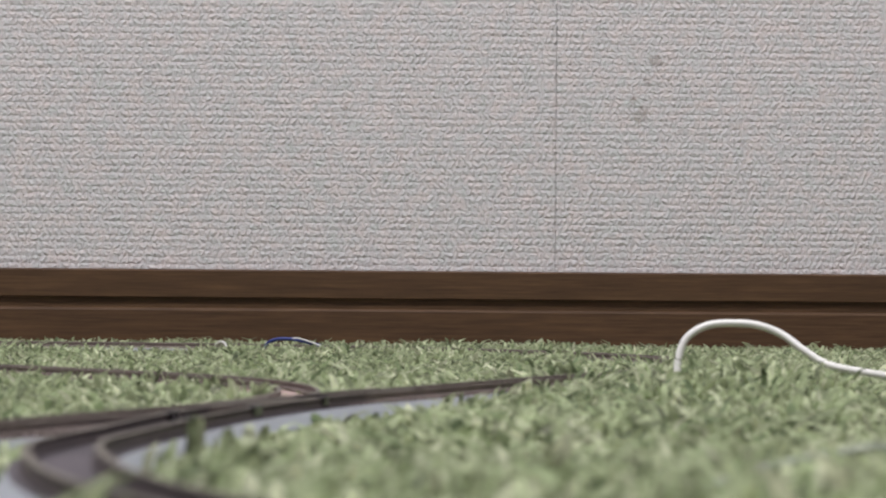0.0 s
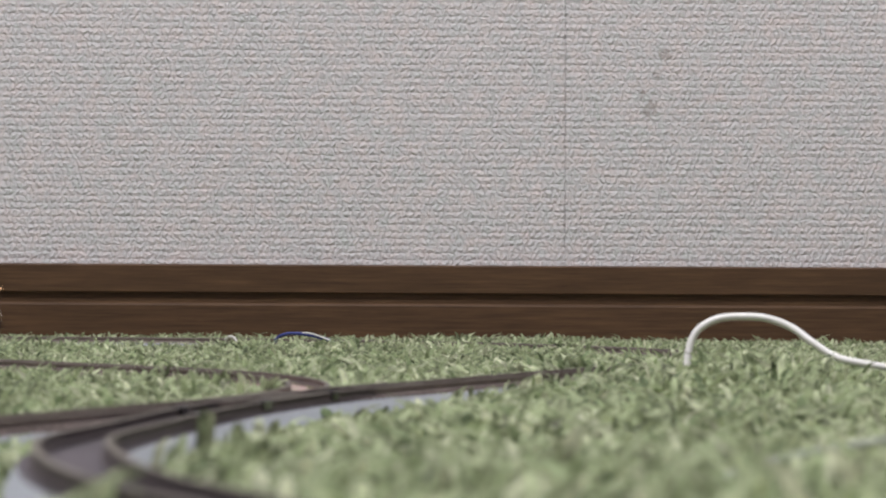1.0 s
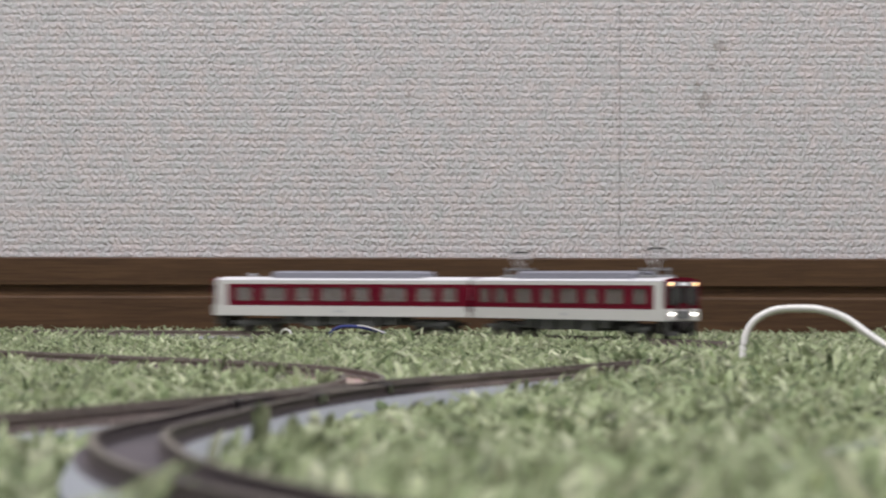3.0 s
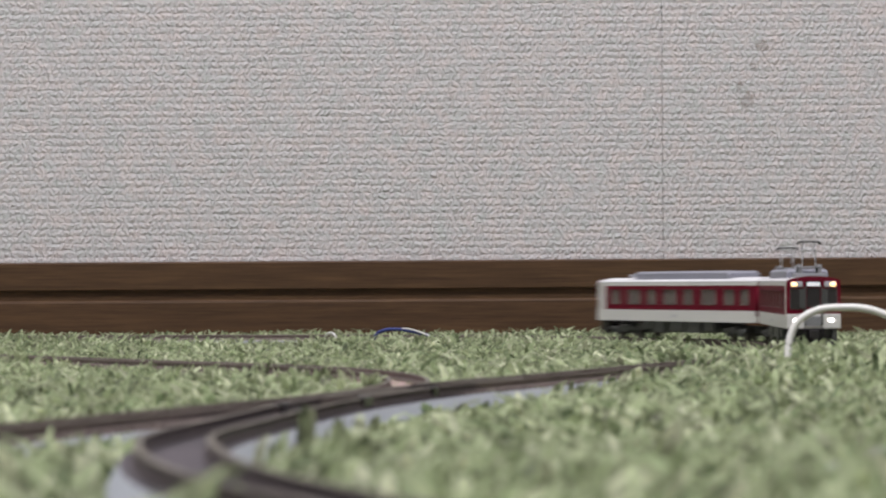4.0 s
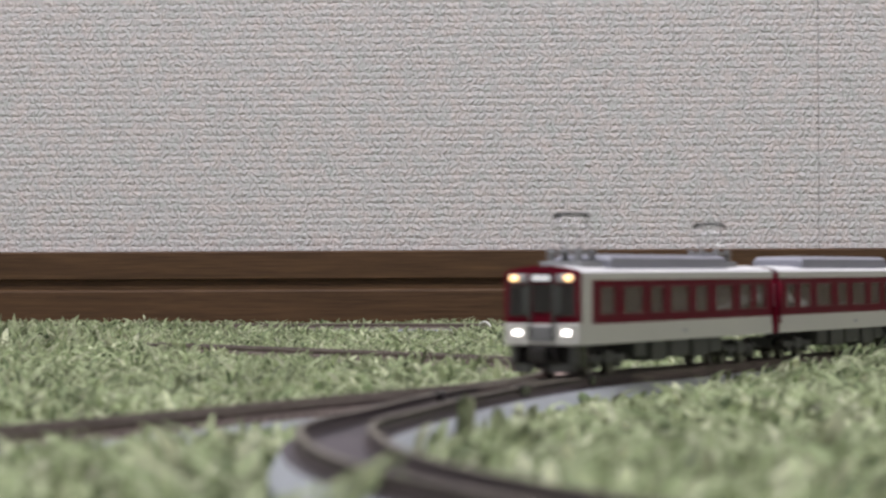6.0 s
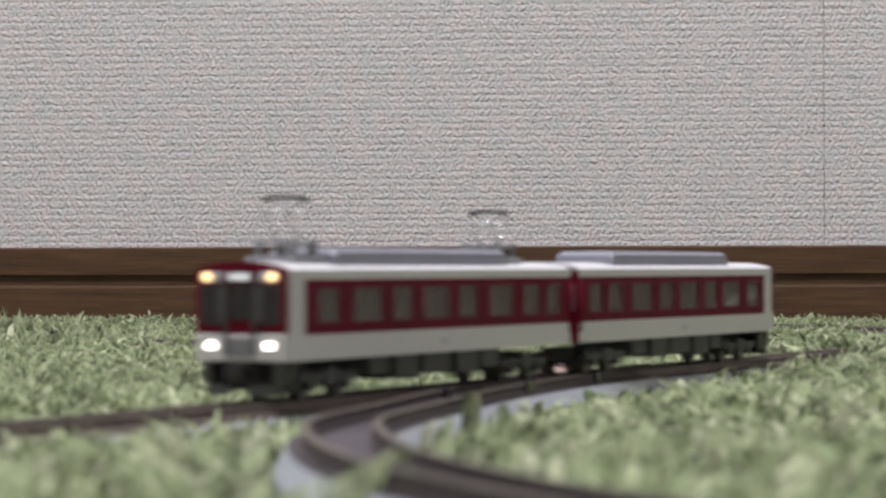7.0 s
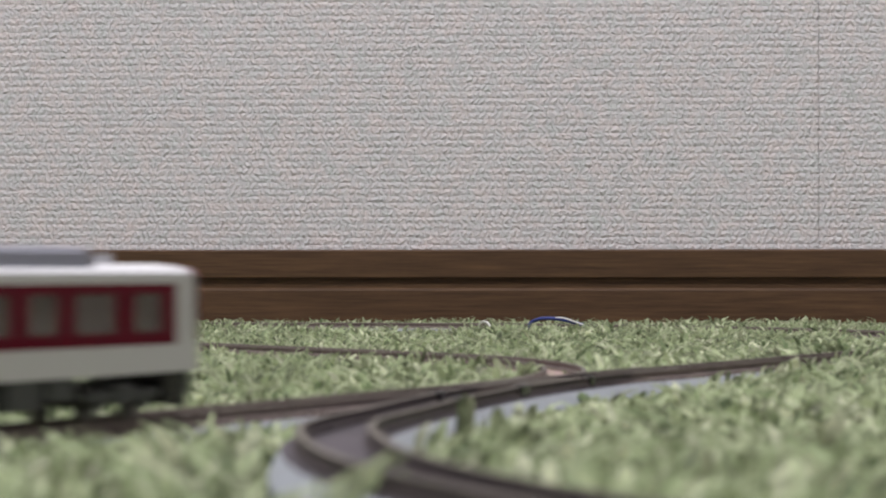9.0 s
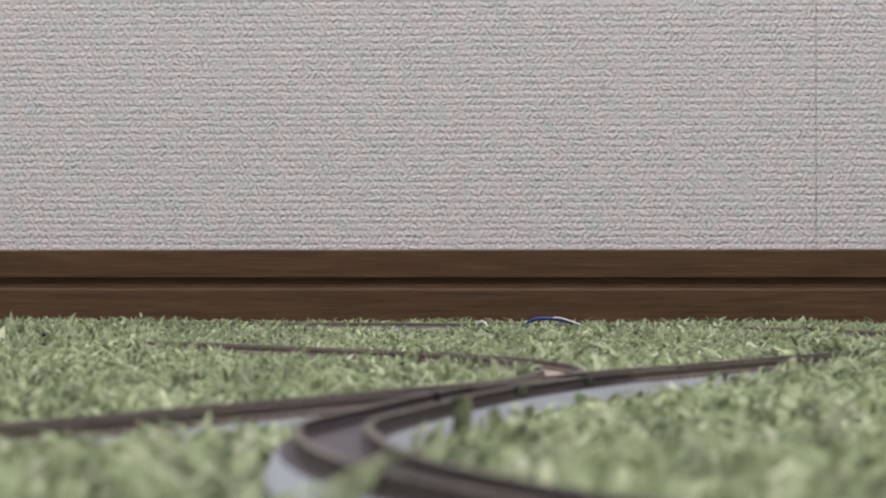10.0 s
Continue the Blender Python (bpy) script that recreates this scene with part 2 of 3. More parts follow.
# ---- room ----
def build_room():
    x0, x1, y0 = -1.7, 1.9, -2.0
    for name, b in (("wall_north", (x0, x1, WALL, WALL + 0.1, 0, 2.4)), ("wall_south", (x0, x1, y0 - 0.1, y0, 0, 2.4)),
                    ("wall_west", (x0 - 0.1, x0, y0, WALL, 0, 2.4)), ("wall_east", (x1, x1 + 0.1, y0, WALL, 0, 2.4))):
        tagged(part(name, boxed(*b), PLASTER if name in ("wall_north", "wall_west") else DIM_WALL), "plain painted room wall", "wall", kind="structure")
    tagged(part("floor", boxed(x0 - 0.1, x1 + 0.1, y0 - 0.1, WALL + 0.1, -0.05, -0.0005), FLOORING), "brown room floor", "floor", kind="structure")
    tagged(part("ceiling", boxed(x0 - 0.1, x1 + 0.1, y0 - 0.1, WALL + 0.1, 2.4, 2.45), PLASTER), "plain off-white ceiling", "ceiling", kind="structure")
    north = bpy.data.objects["wall_north"]
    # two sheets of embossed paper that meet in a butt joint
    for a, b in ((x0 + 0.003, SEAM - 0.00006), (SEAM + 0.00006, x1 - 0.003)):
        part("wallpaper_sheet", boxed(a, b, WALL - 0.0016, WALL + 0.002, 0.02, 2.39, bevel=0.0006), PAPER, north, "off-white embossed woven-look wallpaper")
    # scuffs on the paper
    rng = random.Random(4)
    for x, z, r in ((0.1330, 0.1610, 0.0068), (0.1245, 0.1320, 0.0072), (0.1205, 0.1400, 0.0040), (-0.0325, 0.1345, 0.0030), (-0.268, 0.1040, 0.0026), (0.128, 0.150, 0.0035), (-0.335, 0.072, 0.0022)):
        bm = bmesh.new()
        ring = []
        for k in range(14):
            a, q = 2 * math.pi * k / 14, r * rng.uniform(0.45, 1.0)
            ring.append(bm.verts.new((x + q * math.cos(a) * 0.7, WALL - 0.00185, z + q * math.sin(a) * 0.8)))
        bm.faces.new(ring)
        part("scuff_mark", bm, STAIN_SHEER, north, "faint brownish scuff on the wallpaper")
    # skirting board: an upper and a lower band with a sunk groove
    prof = [(0, 0.0), (0.0095, 0.0), (0.0095, BOARD_TOP - 0.0216), (0.0089, BOARD_TOP - 0.0209), (0.0069, BOARD_TOP - 0.0203), (0.0068, BOARD_TOP - 0.0152),
            (0.0086, BOARD_TOP - 0.0149), (0.0090, BOARD_TOP - 0.0145), (0.0090, BOARD_TOP - 0.0008), (0.0082, BOARD_TOP), (0, BOARD_TOP)]
    bm = bmesh.new()
    ends = [[bm.verts.new((x, WALL - 0.002 - d, z)) for d, z in prof] for x in (x0 + 0.002, x1 - 0.002)]
    for k in range(len(prof)):
        j = (k + 1) % len(prof)
        bm.faces.new((ends[0][k], ends[0][j], ends[1][j], ends[1][k]))
    for e in ends:
        bm.faces.new(e)
    tagged(part("baseboard", bm, WOOD), "brown wood-grain skirting board with a groove", "baseboard", kind="structure")


def make_sheer_stain():
    m, nodes, links, b = material("sheer_stain", (0.30, 0.22, 0.17), 0.85)
    tr, mx = nodes.new("ShaderNodeBsdfTransparent"), nodes.new("ShaderNodeMixShader")
    n = noise_node(nodes, links, coords(nodes, links), 500, 3)
    r = ramp(nodes, [(0.35, (0.05, 0.05, 0.05)), (0.7, (0.40, 0.40, 0.40))])
    links.new(n, r.inputs[0])
    links.new(r.outputs[0], mx.inputs[0])
    links.new(tr.outputs[0], mx.inputs[1])
    links.new(b.outputs[0], mx.inputs[2])
    links.new(mx.outputs[0], nodes["Material Output"].inputs[0])
    return m


STAIN_SHEER = make_sheer_stain()
build_room()
fixture = thing("ceiling_lamp", "round white ceiling lamp", "lamp")
fixture.location = (-0.15, 0.28, 2.4)
bm = bmesh.new()
bmesh.ops.create_cone(bm, cap_ends=True, segments=40, radius1=0.3, radius2=0.26, depth=0.05)
part("housing", bm, PLASTER, fixture, at=pose(0, 0, -0.026))


# ---- track lines ----
FAR_X, FAR_Y, LOOP_R, LOOP_TURN = -0.1859, 1.3423, 0.2948, math.pi / 2 + 0.3875


def loop_line():
    """The oval that the train runs on: far straight, half-turn, long run past the camera. Distance 0 is where the turn begins."""
    step, arc = 0.002, LOOP_R * LOOP_TURN
    s = np.arange(-1.4, 2.0, step)
    th = -(np.clip(s, 0, arc) / LOOP_R - 0.0913 * np.clip(s - arc, 0, 0.35) - 0.03 * np.maximum(s - arc - 0.35, 0))
    k = 21
    th = np.convolve(np.pad(th, k // 2, mode="edge"), np.ones(k) / k, "valid")
    x, y = np.cumsum(np.cos(th)) * step, np.cumsum(np.sin(th)) * step
    i = int(np.searchsorted(s, 0))
    return s, x - x[i] + FAR_X, y - y[i] + FAR_Y


LOOP_S, LOOP_X, LOOP_Y = loop_line()


def on_loop(s):
    return Vector((float(np.interp(s, LOOP_S, LOOP_X)), float(np.interp(s, LOOP_S, LOOP_Y))))


def arc_points(cx, cy, r, a0, a1, step=0.004):
    n = max(2, int(abs(math.radians(a1 - a0)) * r / step))
    return [Vector((cx + r * math.cos(math.radians(a0 + (a1 - a0) * k / n)), cy + r * math.sin(math.radians(a0 + (a1 - a0) * k / n)))) for k in range(n + 1)]


MAIN = [on_loop(s) for s in np.arange(-0.70, 1.62, 0.005)]
# turnout branch that swings towards the camera, then a tight curve to the right of it
BR, BEND, TIGHT = 0.757, 0.57, 0.30
SWING = arc_points(-0.0502 + BR, 0.45, BR, 180 - 20.4, 180)[:-1] + arc_points(-0.0502 + BEND, 0.45, BEND, 180, 190.1)
tip = SWING[-1]
SWING += arc_points(tip.x + TIGHT * math.cos(radians(10.1)), tip.y + TIGHT * math.sin(radians(10.1)), TIGHT, 190.1, 250)[1:]
# branch that leaves the main line towards the far left
SIDING = arc_points(-0.2866, 0.7057, 0.26, -20, 39)
SIDING += [SIDING[-1] + Vector((-0.629, 0.777)) * d for d in np.arange(0.006, 0.42, 0.006)]


def frames_of(line):
    out = []
    for i, p in enumerate(line):
        d = (line[min(i + 1, len(line) - 1)] - line[max(i - 1, 0)]).normalized()
        out.append((p, d, Vector((-d.y, d.x))))
    return out


def sweep(bm, line, prof, mat=0, mats=None, closed=True):
    """Carry a section of (sideways, up) along the line."""
    rings = [[bm.verts.new((p.x + n.x * a, p.y + n.y * a, z + rise(p.x, p.y))) for a, z in prof] for p, d, n in frames_of(line)]
    m = len(prof)
    for r, q in zip(rings, rings[1:]):
        for k in range(m if closed else m - 1):
            f = bm.faces.new((r[k], r[(k + 1) % m], q[(k + 1) % m], q[k]))
            f.material_index = mats[k] if mats else mat
    if closed:
        bm.faces.new(rings[0][::-1])
        bm.faces.new(rings[-1])


def even_line(line, step):
    d = [0.0]
    for a, b in zip(line, line[1:]):
        d.append(d[-1] + (b - a).length)
    xs, ys = [p.x for p in line], [p.y for p in line]
    return [Vector((float(np.interp(s, d, xs)), float(np.interp(s, d, ys)))) for s in np.arange(0, d[-1], step)]


def smoothstep(u):
    u = min(max(u, 0.0), 1.0)
    return u * u * (3 - 2 * u)


def rise(x, y):
    """The mat lifts towards the near curve."""
    return 0.0033 * smoothstep((0.52 - y) / 0.18) * smoothstep((x + 0.085) / 0.03)


def rail_section(off, lift=0.0):
    h = RAIL + lift
    return [(off + a, z) for a, z in ((-0.0010, h - 0.0021), (0.0010, h - 0.0021), (0.0010, h - 0.0018), (0.00035, h - 0.0015), (0.00035, h - 0.0008),
                                      (0.0006, h - 0.0006), (0.0006, h - 0.0001), (0.00045, h), (-0.00045, h), (-0.0006, h - 0.0001), (-0.0006, h - 0.0006), (-0.00035, h - 0.0008), (-0.00035, h - 0.0015), (-0.0010, h - 0.0018))]


RAIL_MATS = [0, 0, 0, 0, 0, 0, 1, 1, 1, 0, 0, 0, 0, 0]


def build_track(name, line, label, bed_mats, lift=0.0, ties=True, keep=None, web=None):
    t = thing(name, label, "railway track", "tracks on the mat")
    bm = bmesh.new()
    top = RAIL - 0.0026 + lift
    sweep(bm, line, [(-HALF_BED, 0.0015), (HALF_BED, 0.0015), (HALF_BED, 0.0062 + lift), (0.0074, top), (0.0056, top + 0.0001), (-0.0056, top + 0.0001), (-0.0074, top), (-HALF_BED, 0.0062 + lift)], mats=[0, 0, 0, 1, 1, 1, 0, 0])
    part("track_bed", bm, bed_mats, t, "moulded bed with grey sloping shoulders")
    for off in (-GAUGE / 2 - 0.0004, GAUGE / 2 + 0.0004):
        bm = bmesh.new()
        sweep(bm, line, rail_section(off, lift), mats=RAIL_MATS)
        part("rail", bm, [web or PALE_RAIL_SIDE, RAIL_TOP], t, "brown-sided model rail with a worn head")
    if ties:
        bm = bmesh.new()
        box(bm, -0.0009, 0.0009, -0.0070, 0.0070, -0.0012, 0.0, bevel=0.00025)
        me = None
        for p, d, n in frames_of(even_line(line, 0.0040)):
            if keep and not keep(p):
                continue
            m = pose(p.x, p.y, RAIL - 0.0019 + lift + rise(p.x, p.y), 0, 0, math.degrees(math.atan2(d.y, d.x)))
            if me is None:
                ob = part("sleeper", bm, TIE, t, at=m)
                me = ob.data
            else:
                ob = new("sleeper", me)
                ob.parent, ob.matrix_basis = t, m
    return t


build_track("main_track", MAIN, "model railway track with brown sleepers on grey bed", [BED, BALLAST], keep=lambda p: 0.40 < p.y < 1.0 and p.x < 0.12)
swing_track = build_track("turnout_track", SWING, "curved turnout branch with dark infill between the rails", [BED, INFILL], lift=0.0002, ties=False, web=RAIL_SIDE)
build_track("siding_track", SIDING, "curved siding track with reddish ballast in the grass", [BALLAST, PINK_BED], lift=-0.0003, keep=lambda p: 0.82 < p.y < 1.02)

# dark joints in the rails of the turnout
for at_y, off, ln in ((0.593, 0.0049, 0.0075), (0.535, 0.0049, 0.0070), (0.562, -0.0049, 0.0060), (0.650, 0.0049, 0.0040)):
    p, d, n = min(frames_of(SWING), key=lambda q: abs(q[0].y - at_y))
    part("rail_joint", boxed(-ln / 2, ln / 2, -0.0011, 0.0011, -0.0022, 0.0003, bevel=0.0003), BLACK, swing_track, "black moulded rail joint",
         at=pose(p.x + n.x * off, p.y + n.y * off, RAIL + 0.0002, 0, 0, math.degrees(math.atan2(d.y, d.x))))


# ---- grass mat ----
def swell(x, y, cx, cy, rx, ry):
    return math.exp(-(((x - cx) / rx) ** 2 + ((y - cy) / ry) ** 2))


def pile(x, y):
    """Height of the grass tips over the floor: the mat swells here and there and lies flat elsewhere."""
    h = 0.0108 + 0.0022 * noise.noise((x * 9, y * 9, 0.3)) + 0.0014 * noise.noise((x * 33, y * 33, 4.0))
    h += 0.0045 * swell(x, y, 0.10, 0.83, 0.045, 0.12) - 0.0035 * swell(x, y, 0.145, 0.79, 0.03, 0.07) + 0.009 * swell(x, y, -0.27, 1.0, 0.07, 0.16)
    h += 0.0018 * swell(x, y, -0.02, 1.22, 0.25, 0.08) + 0.0025 * swell(x, y, -0.11, 0.36, 0.05, 0.06)
    h += 0.9 * rise(x, y) + 0.0018 * math.exp(-((y - 1.30) / 0.045) ** 2) * smoothstep((0.02 - x) / 0.1) + 0.0008 * swell(x, y, 0.07, 1.19, 0.10, 0.05) - 0.0036 * swell(x, y, -0.13, 1.30, 0.05, 0.06)
    h += 0.0028 * swell(x, y, 0.06, 0.80, 0.05, 0.10) + 0.0008 * swell(x, y, 0.16, 1.05, 0.09, 0.15)
    h -= 0.0035 * swell(x, y, 0.078, 0.81, 0.022, 0.045)
    return h


def build_mat():
    x0, x1, y0, y1 = -0.90, 0.46, -0.12, WALL - 0.03
    bm = bmesh.new()
    nx, ny = 68, 80
    g = [[bm.verts.new((x0 + (x1 - x0) * i / nx, y0 + (y1 - y0) * j / ny, 0.0018 + 0.0006 * noise.noise((i * 0.7, j * 0.7, 1.0)))) for j in range(ny + 1)] for i in range(nx + 1)]
    for i in range(nx):
        for j in range(ny):
            bm.faces.new((g[i][j], g[i + 1][j], g[i + 1][j + 1], g[i][j + 1]))
    ret = bmesh.ops.extrude_face_region(bm, geom=bm.faces[:])
    bmesh.ops.translate(bm, vec=(0, 0, -0.0016), verts=[v for v in ret["geom"] if isinstance(v, bmesh.types.BMVert)])
    tagged(part("grass_mat", bm, MAT_BASE), "green artificial grass mat backing on the floor", "grass mat", kind="structure")

    rng = np.random.default_rng(7)

    def clear_of(px, py, lines):
        """How far each tuft stands from the tracks, and the direction away from them."""
        track = np.array([(p.x, p.y) for line in lines for p in even_line(line, 0.004)])
        d, away = np.full(len(px), 9.0), np.zeros(len(px))
        for k in range(0, len(px), 2000):
            gap = np.stack([px[k:k + 2000], py[k:k + 2000]], 1)[:, None, :] - track[None]
            far = (gap ** 2).sum(2)
            i = far.argmin(1)
            d[k:k + 2000] = np.sqrt(far[np.arange(len(i)), i])
            g = gap[np.arange(len(i)), i]
            away[k:k + 2000] = np.arctan2(g[:, 1], g[:, 0])
        return d, away

    # tufts: dense where the lens looks, thinner beside it
    n = 88000
    px, py = rng.uniform(x0 + 0.005, x1 - 0.005, n), rng.uniform(y0 + 0.005, y1 - 0.003, n)
    seen = (px > -0.27 * py - 0.03) & (px < 0.19 * py + 0.03)
    keepit = seen | (rng.uniform(size=n) < 0.30)
    px, py, seen = px[keepit], py[keepit], seen[keepit]
    dist, away = clear_of(px, py, (MAIN, SWING))
    side = clear_of(px, py, (SIDING,))[0]
    branch = clear_of(px, py, (SWING,))[0]
    # the siding is half overgrown away from the turnout
    inner = (px > -0.046) & (py > 0.40) & (py < 0.70)
    ok = (dist > HALF_BED + np.where(inner, 0.0008, -0.0016)) & ((py > 0.47) | (branch > HALF_BED + 0.0026)) & ((side > HALF_BED - 0.0020) | ((px < -0.05) & (side > 0.0045)))
    px, py, dist, away, seen = px[ok], py[ok], dist[ok], away[ok], seen[ok]
    h0 = np.array([pile(x, y) for x, y in zip(px, py)]) * rng.uniform(0.84, 1.1, len(px))
    low = np.where(dist < 0.013, 0.80, np.where(dist < 0.018, 0.92, 1.0))
    # before the main line the pile stands nearly full against the bed
    low = np.where((px < -0.072) & (py < 0.53) & (py < 0.447 + (px + 0.105) * 2.72), np.where(dist < 0.016, 0.97, 0.95), low)
    low = np.where((px > -0.005) & (py < 0.85) & (dist < 0.035), 0.86, low)
    # trodden down along the inside of the turnout, higher within its curve
    low = np.where(inner[ok] & (py > 0.47) & (dist < 0.030), 0.72, low)
    low = np.where((px > -0.046) & (py < 0.46), np.maximum(low, 0.97), low)
    h0 *= np.where((px < -0.055) & (side[ok] < 0.014), 1.05, 1.0)
    h0 = 0.0015 + (h0 - 0.0015) * np.where((py < 0.72) | ((px > -0.005) & (py < 0.85)), low, 1.0)

    def blades(bx, by, h, w, lean, a, tw, curl, base=0.0015):
        """Strips of three faces each; returns vertices and faces."""
        m = len(bx)
        v = np.empty((m, 8, 3))
        for i, (u, ww, zz, c) in enumerate(((0.0, 0.8, 0.0, 0), (0.22, 1.0, 0.5, 0), (0.62, 0.9, 0.9, 1), (1.0, 0.35, 1.0, 1))):
            cx, cy, cz = bx + np.cos(a) * lean * u, by + np.sin(a) * lean * u, base + (h - base) * zz * np.where(c, curl, 1.0)
            for j, sg in enumerate((-1, 1)):
                v[:, 2 * i + j, 0], v[:, 2 * i + j, 1], v[:, 2 * i + j, 2] = cx - sg * np.sin(tw) * w * ww, cy + sg * np.cos(tw) * w * ww, cz
        k = np.arange(m)[:, None, None] * 8 + np.array([(0, 1, 3, 2), (2, 3, 5, 4), (4, 5, 7, 6)])[None]
        return v.reshape(-1, 3), k.reshape(-1, 4)

    # full tufts where the lens looks, fewer and broader blades beside it
    of = np.repeat(np.arange(len(px)), np.where(seen, 13, 5))
    m = len(of)
    bx, by = px[of] + rng.normal(0, 0.0016, m), py[of] + rng.normal(0, 0.0016, m)

    def ease(u):
        u = np.clip(u, 0, 1)
        return u * u * (3 - 2 * u)
    # the pile lies broader and more matted on this side of the turnout than beyond it
    broad = 0.35 + 0.35 * np.maximum(ease((bx + 0.07) / 0.05) * ease((1.25 - by) / 0.4), ease((0.52 - by) / 0.08))
    h = 0.0015 + (h0[of] - 0.0015) * rng.uniform(0.55, 1.12, m) * (1 + 0.10 * broad)
    h *= np.where(rng.uniform(size=m) < 0.03, 1.10, 1.0)
    h = np.minimum(h, h0[of] * 1.2)
    # tufts comb over together, each blade straying from its neighbours
    comb = rng.uniform(0, 2 * math.pi, len(px))
    # next to the rails they fall away from the bed
    comb = np.where(dist < 0.024, away + rng.normal(0, 0.5, len(px)), comb)
    comb = comb[of] + rng.normal(0, 0.6, m)
    wide = rng.uniform(0.00030, 0.00085, m) * (1 + 1.1 * broad) * np.where(seen, 1.0, 1.9)[of]
    lean = rng.uniform(0.08, 1.0, m) * (0.0115 + 0.004 * broad)
    # beside the siding the bed holds the blades upright
    gap = side[ok][of] - HALF_BED
    lean = np.minimum(lean, np.maximum(0.0022, gap * 1.1 + 0.004))
    curl = 1 - rng.uniform(0, 0.42, m) * (1 + 0.35 * broad)
    verts, faces = blades(bx, by, h, wide, lean, comb, comb + rng.normal(0, 0.8 + 0.4 * (1 - broad)), curl)
    # long blades that stand up beside the turnout: x, y, height, how many, lean to the right, width
    for x, y, hh, k, ln, wd in ((-0.0372, 0.292, 0.0172, 7, 0.0098, 0.0010), (-0.0335, 0.440, 0.0172, 6, 0.0012, 0.0008), (-0.0292, 0.455, 0.0146, 5, 0.0005, 0.0009), (-0.0225, 0.400, 0.0150, 5, 0.0015, 0.0008)):
        v, f = blades(x + rng.normal(0, 0.0008, k), y + rng.normal(0, 0.002, k), hh * rng.uniform(0.85, 1.02, k), wd * rng.uniform(0.8, 1.2, k), ln * rng.uniform(0.6, 1.1, k),
                      rng.normal(0, 0.15, k), math.pi / 2 + rng.normal(0, 0.3, k), np.ones(k), 0.002)
        faces = np.concatenate([faces, f + len(verts)])
        verts = np.concatenate([verts, v])
    verts, faces = verts.tolist(), faces.tolist()
    me = bpy.data.meshes.new("grass")
    me.from_pydata(verts, [], faces)
    me.materials.append(GRASS)
    me.polygons.foreach_set("use_smooth", [True] * len(me.polygons))
    tagged(new("grass", me), "short pale green artificial grass blades in tufts", "grass", kind="stuff")


build_mat()


# ---- cables ----
def cable(name, points, radius, mats, label, sleeve=None):
    t = thing(name, label, "cable")
    bm = bmesh.new()
    tube(bm, smooth_line(points), radius, 12)
    part("sheath", bm, mats, t)
    if sleeve:
        bm = bmesh.new()
        tube(bm, smooth_line(sleeve), radius * 0.42, 10)
        part("white_strand", bm, CABLE_WHITE, t, "thin white strand along the blue wire")
    return t


cable("white_cable", [(0.080, 0.842, 0.003), (0.0812, 0.843, 0.0110), (0.0822, 0.845, 0.0185), (0.0850, 0.846, 0.0240), (0.0910, 0.847, 0.0273), (0.0985, 0.847, 0.0280), (0.1055, 0.845, 0.0275),
                      (0.1125, 0.843, 0.0249), (0.1185, 0.839, 0.0204), (0.1250, 0.835, 0.0162), (0.1335, 0.829, 0.0143), (0.1440, 0.822, 0.0128), (0.156, 0.816, 0.0112), (0.175, 0.81, 0.006), (0.19, 0.805, 0.002)],
      0.0011, CABLE_WHITE, "looping white cable that rises out of the grass")
cable("blue_wire", [(-0.0648, 1.290, 0.006), (-0.0630, 1.289, 0.0122), (-0.0585, 1.287, 0.0147), (-0.0515, 1.285, 0.0149), (-0.0450, 1.283, 0.0138), (-0.0375, 1.280, 0.0116), (-0.0330, 1.278, 0.0086)],
      0.0008, CABLE_BLUE, "blue wire with a white strand arching over the grass", sleeve=[(-0.0525, 1.2850, 0.0149), (-0.0490, 1.2838, 0.0154), (-0.0445, 1.2820, 0.0144), (-0.0380, 1.2790, 0.0120)])
cable("white_wire", [(-0.0885, 1.303, 0.0085), (-0.0866, 1.301, 0.0122), (-0.0845, 1.299, 0.0133), (-0.0822, 1.297, 0.0120), (-0.0805, 1.296, 0.0060)], 0.0005, CABLE_WHITE, "thin white wire end showing over the grass")
cable("grey_cable", [(0.034, 0.372, 0.003), (0.040, 0.376, 0.0100), (0.046, 0.380, 0.0124), (0.0545, 0.385, 0.0140), (0.061, 0.388, 0.0149), (0.0665, 0.390, 0.0154), (0.080, 0.396, 0.0140), (0.11, 0.40, 0.003)], 0.00048, CABLE_GREY, "pale grey cable lying in the grass")


# ---- train ----
HALF_L, HALF_W = 0.067, 0.0093
Z_SILL, Z_BAND, Z_W0, Z_W1, Z_TOP, Z_EAVE = 0.0075, 0.0122, 0.0143, 0.0208, 0.0223, 0.0236
WINDOWS = ((-0.0570, 0.0074), (-0.0449, 0.0090), (-0.0286, 0.0128), (-0.0118, 0.0090), (0.0034, 0.0128), (0.0190, 0.0090), (0.0344, 0.0128), (0.0508, 0.0092))


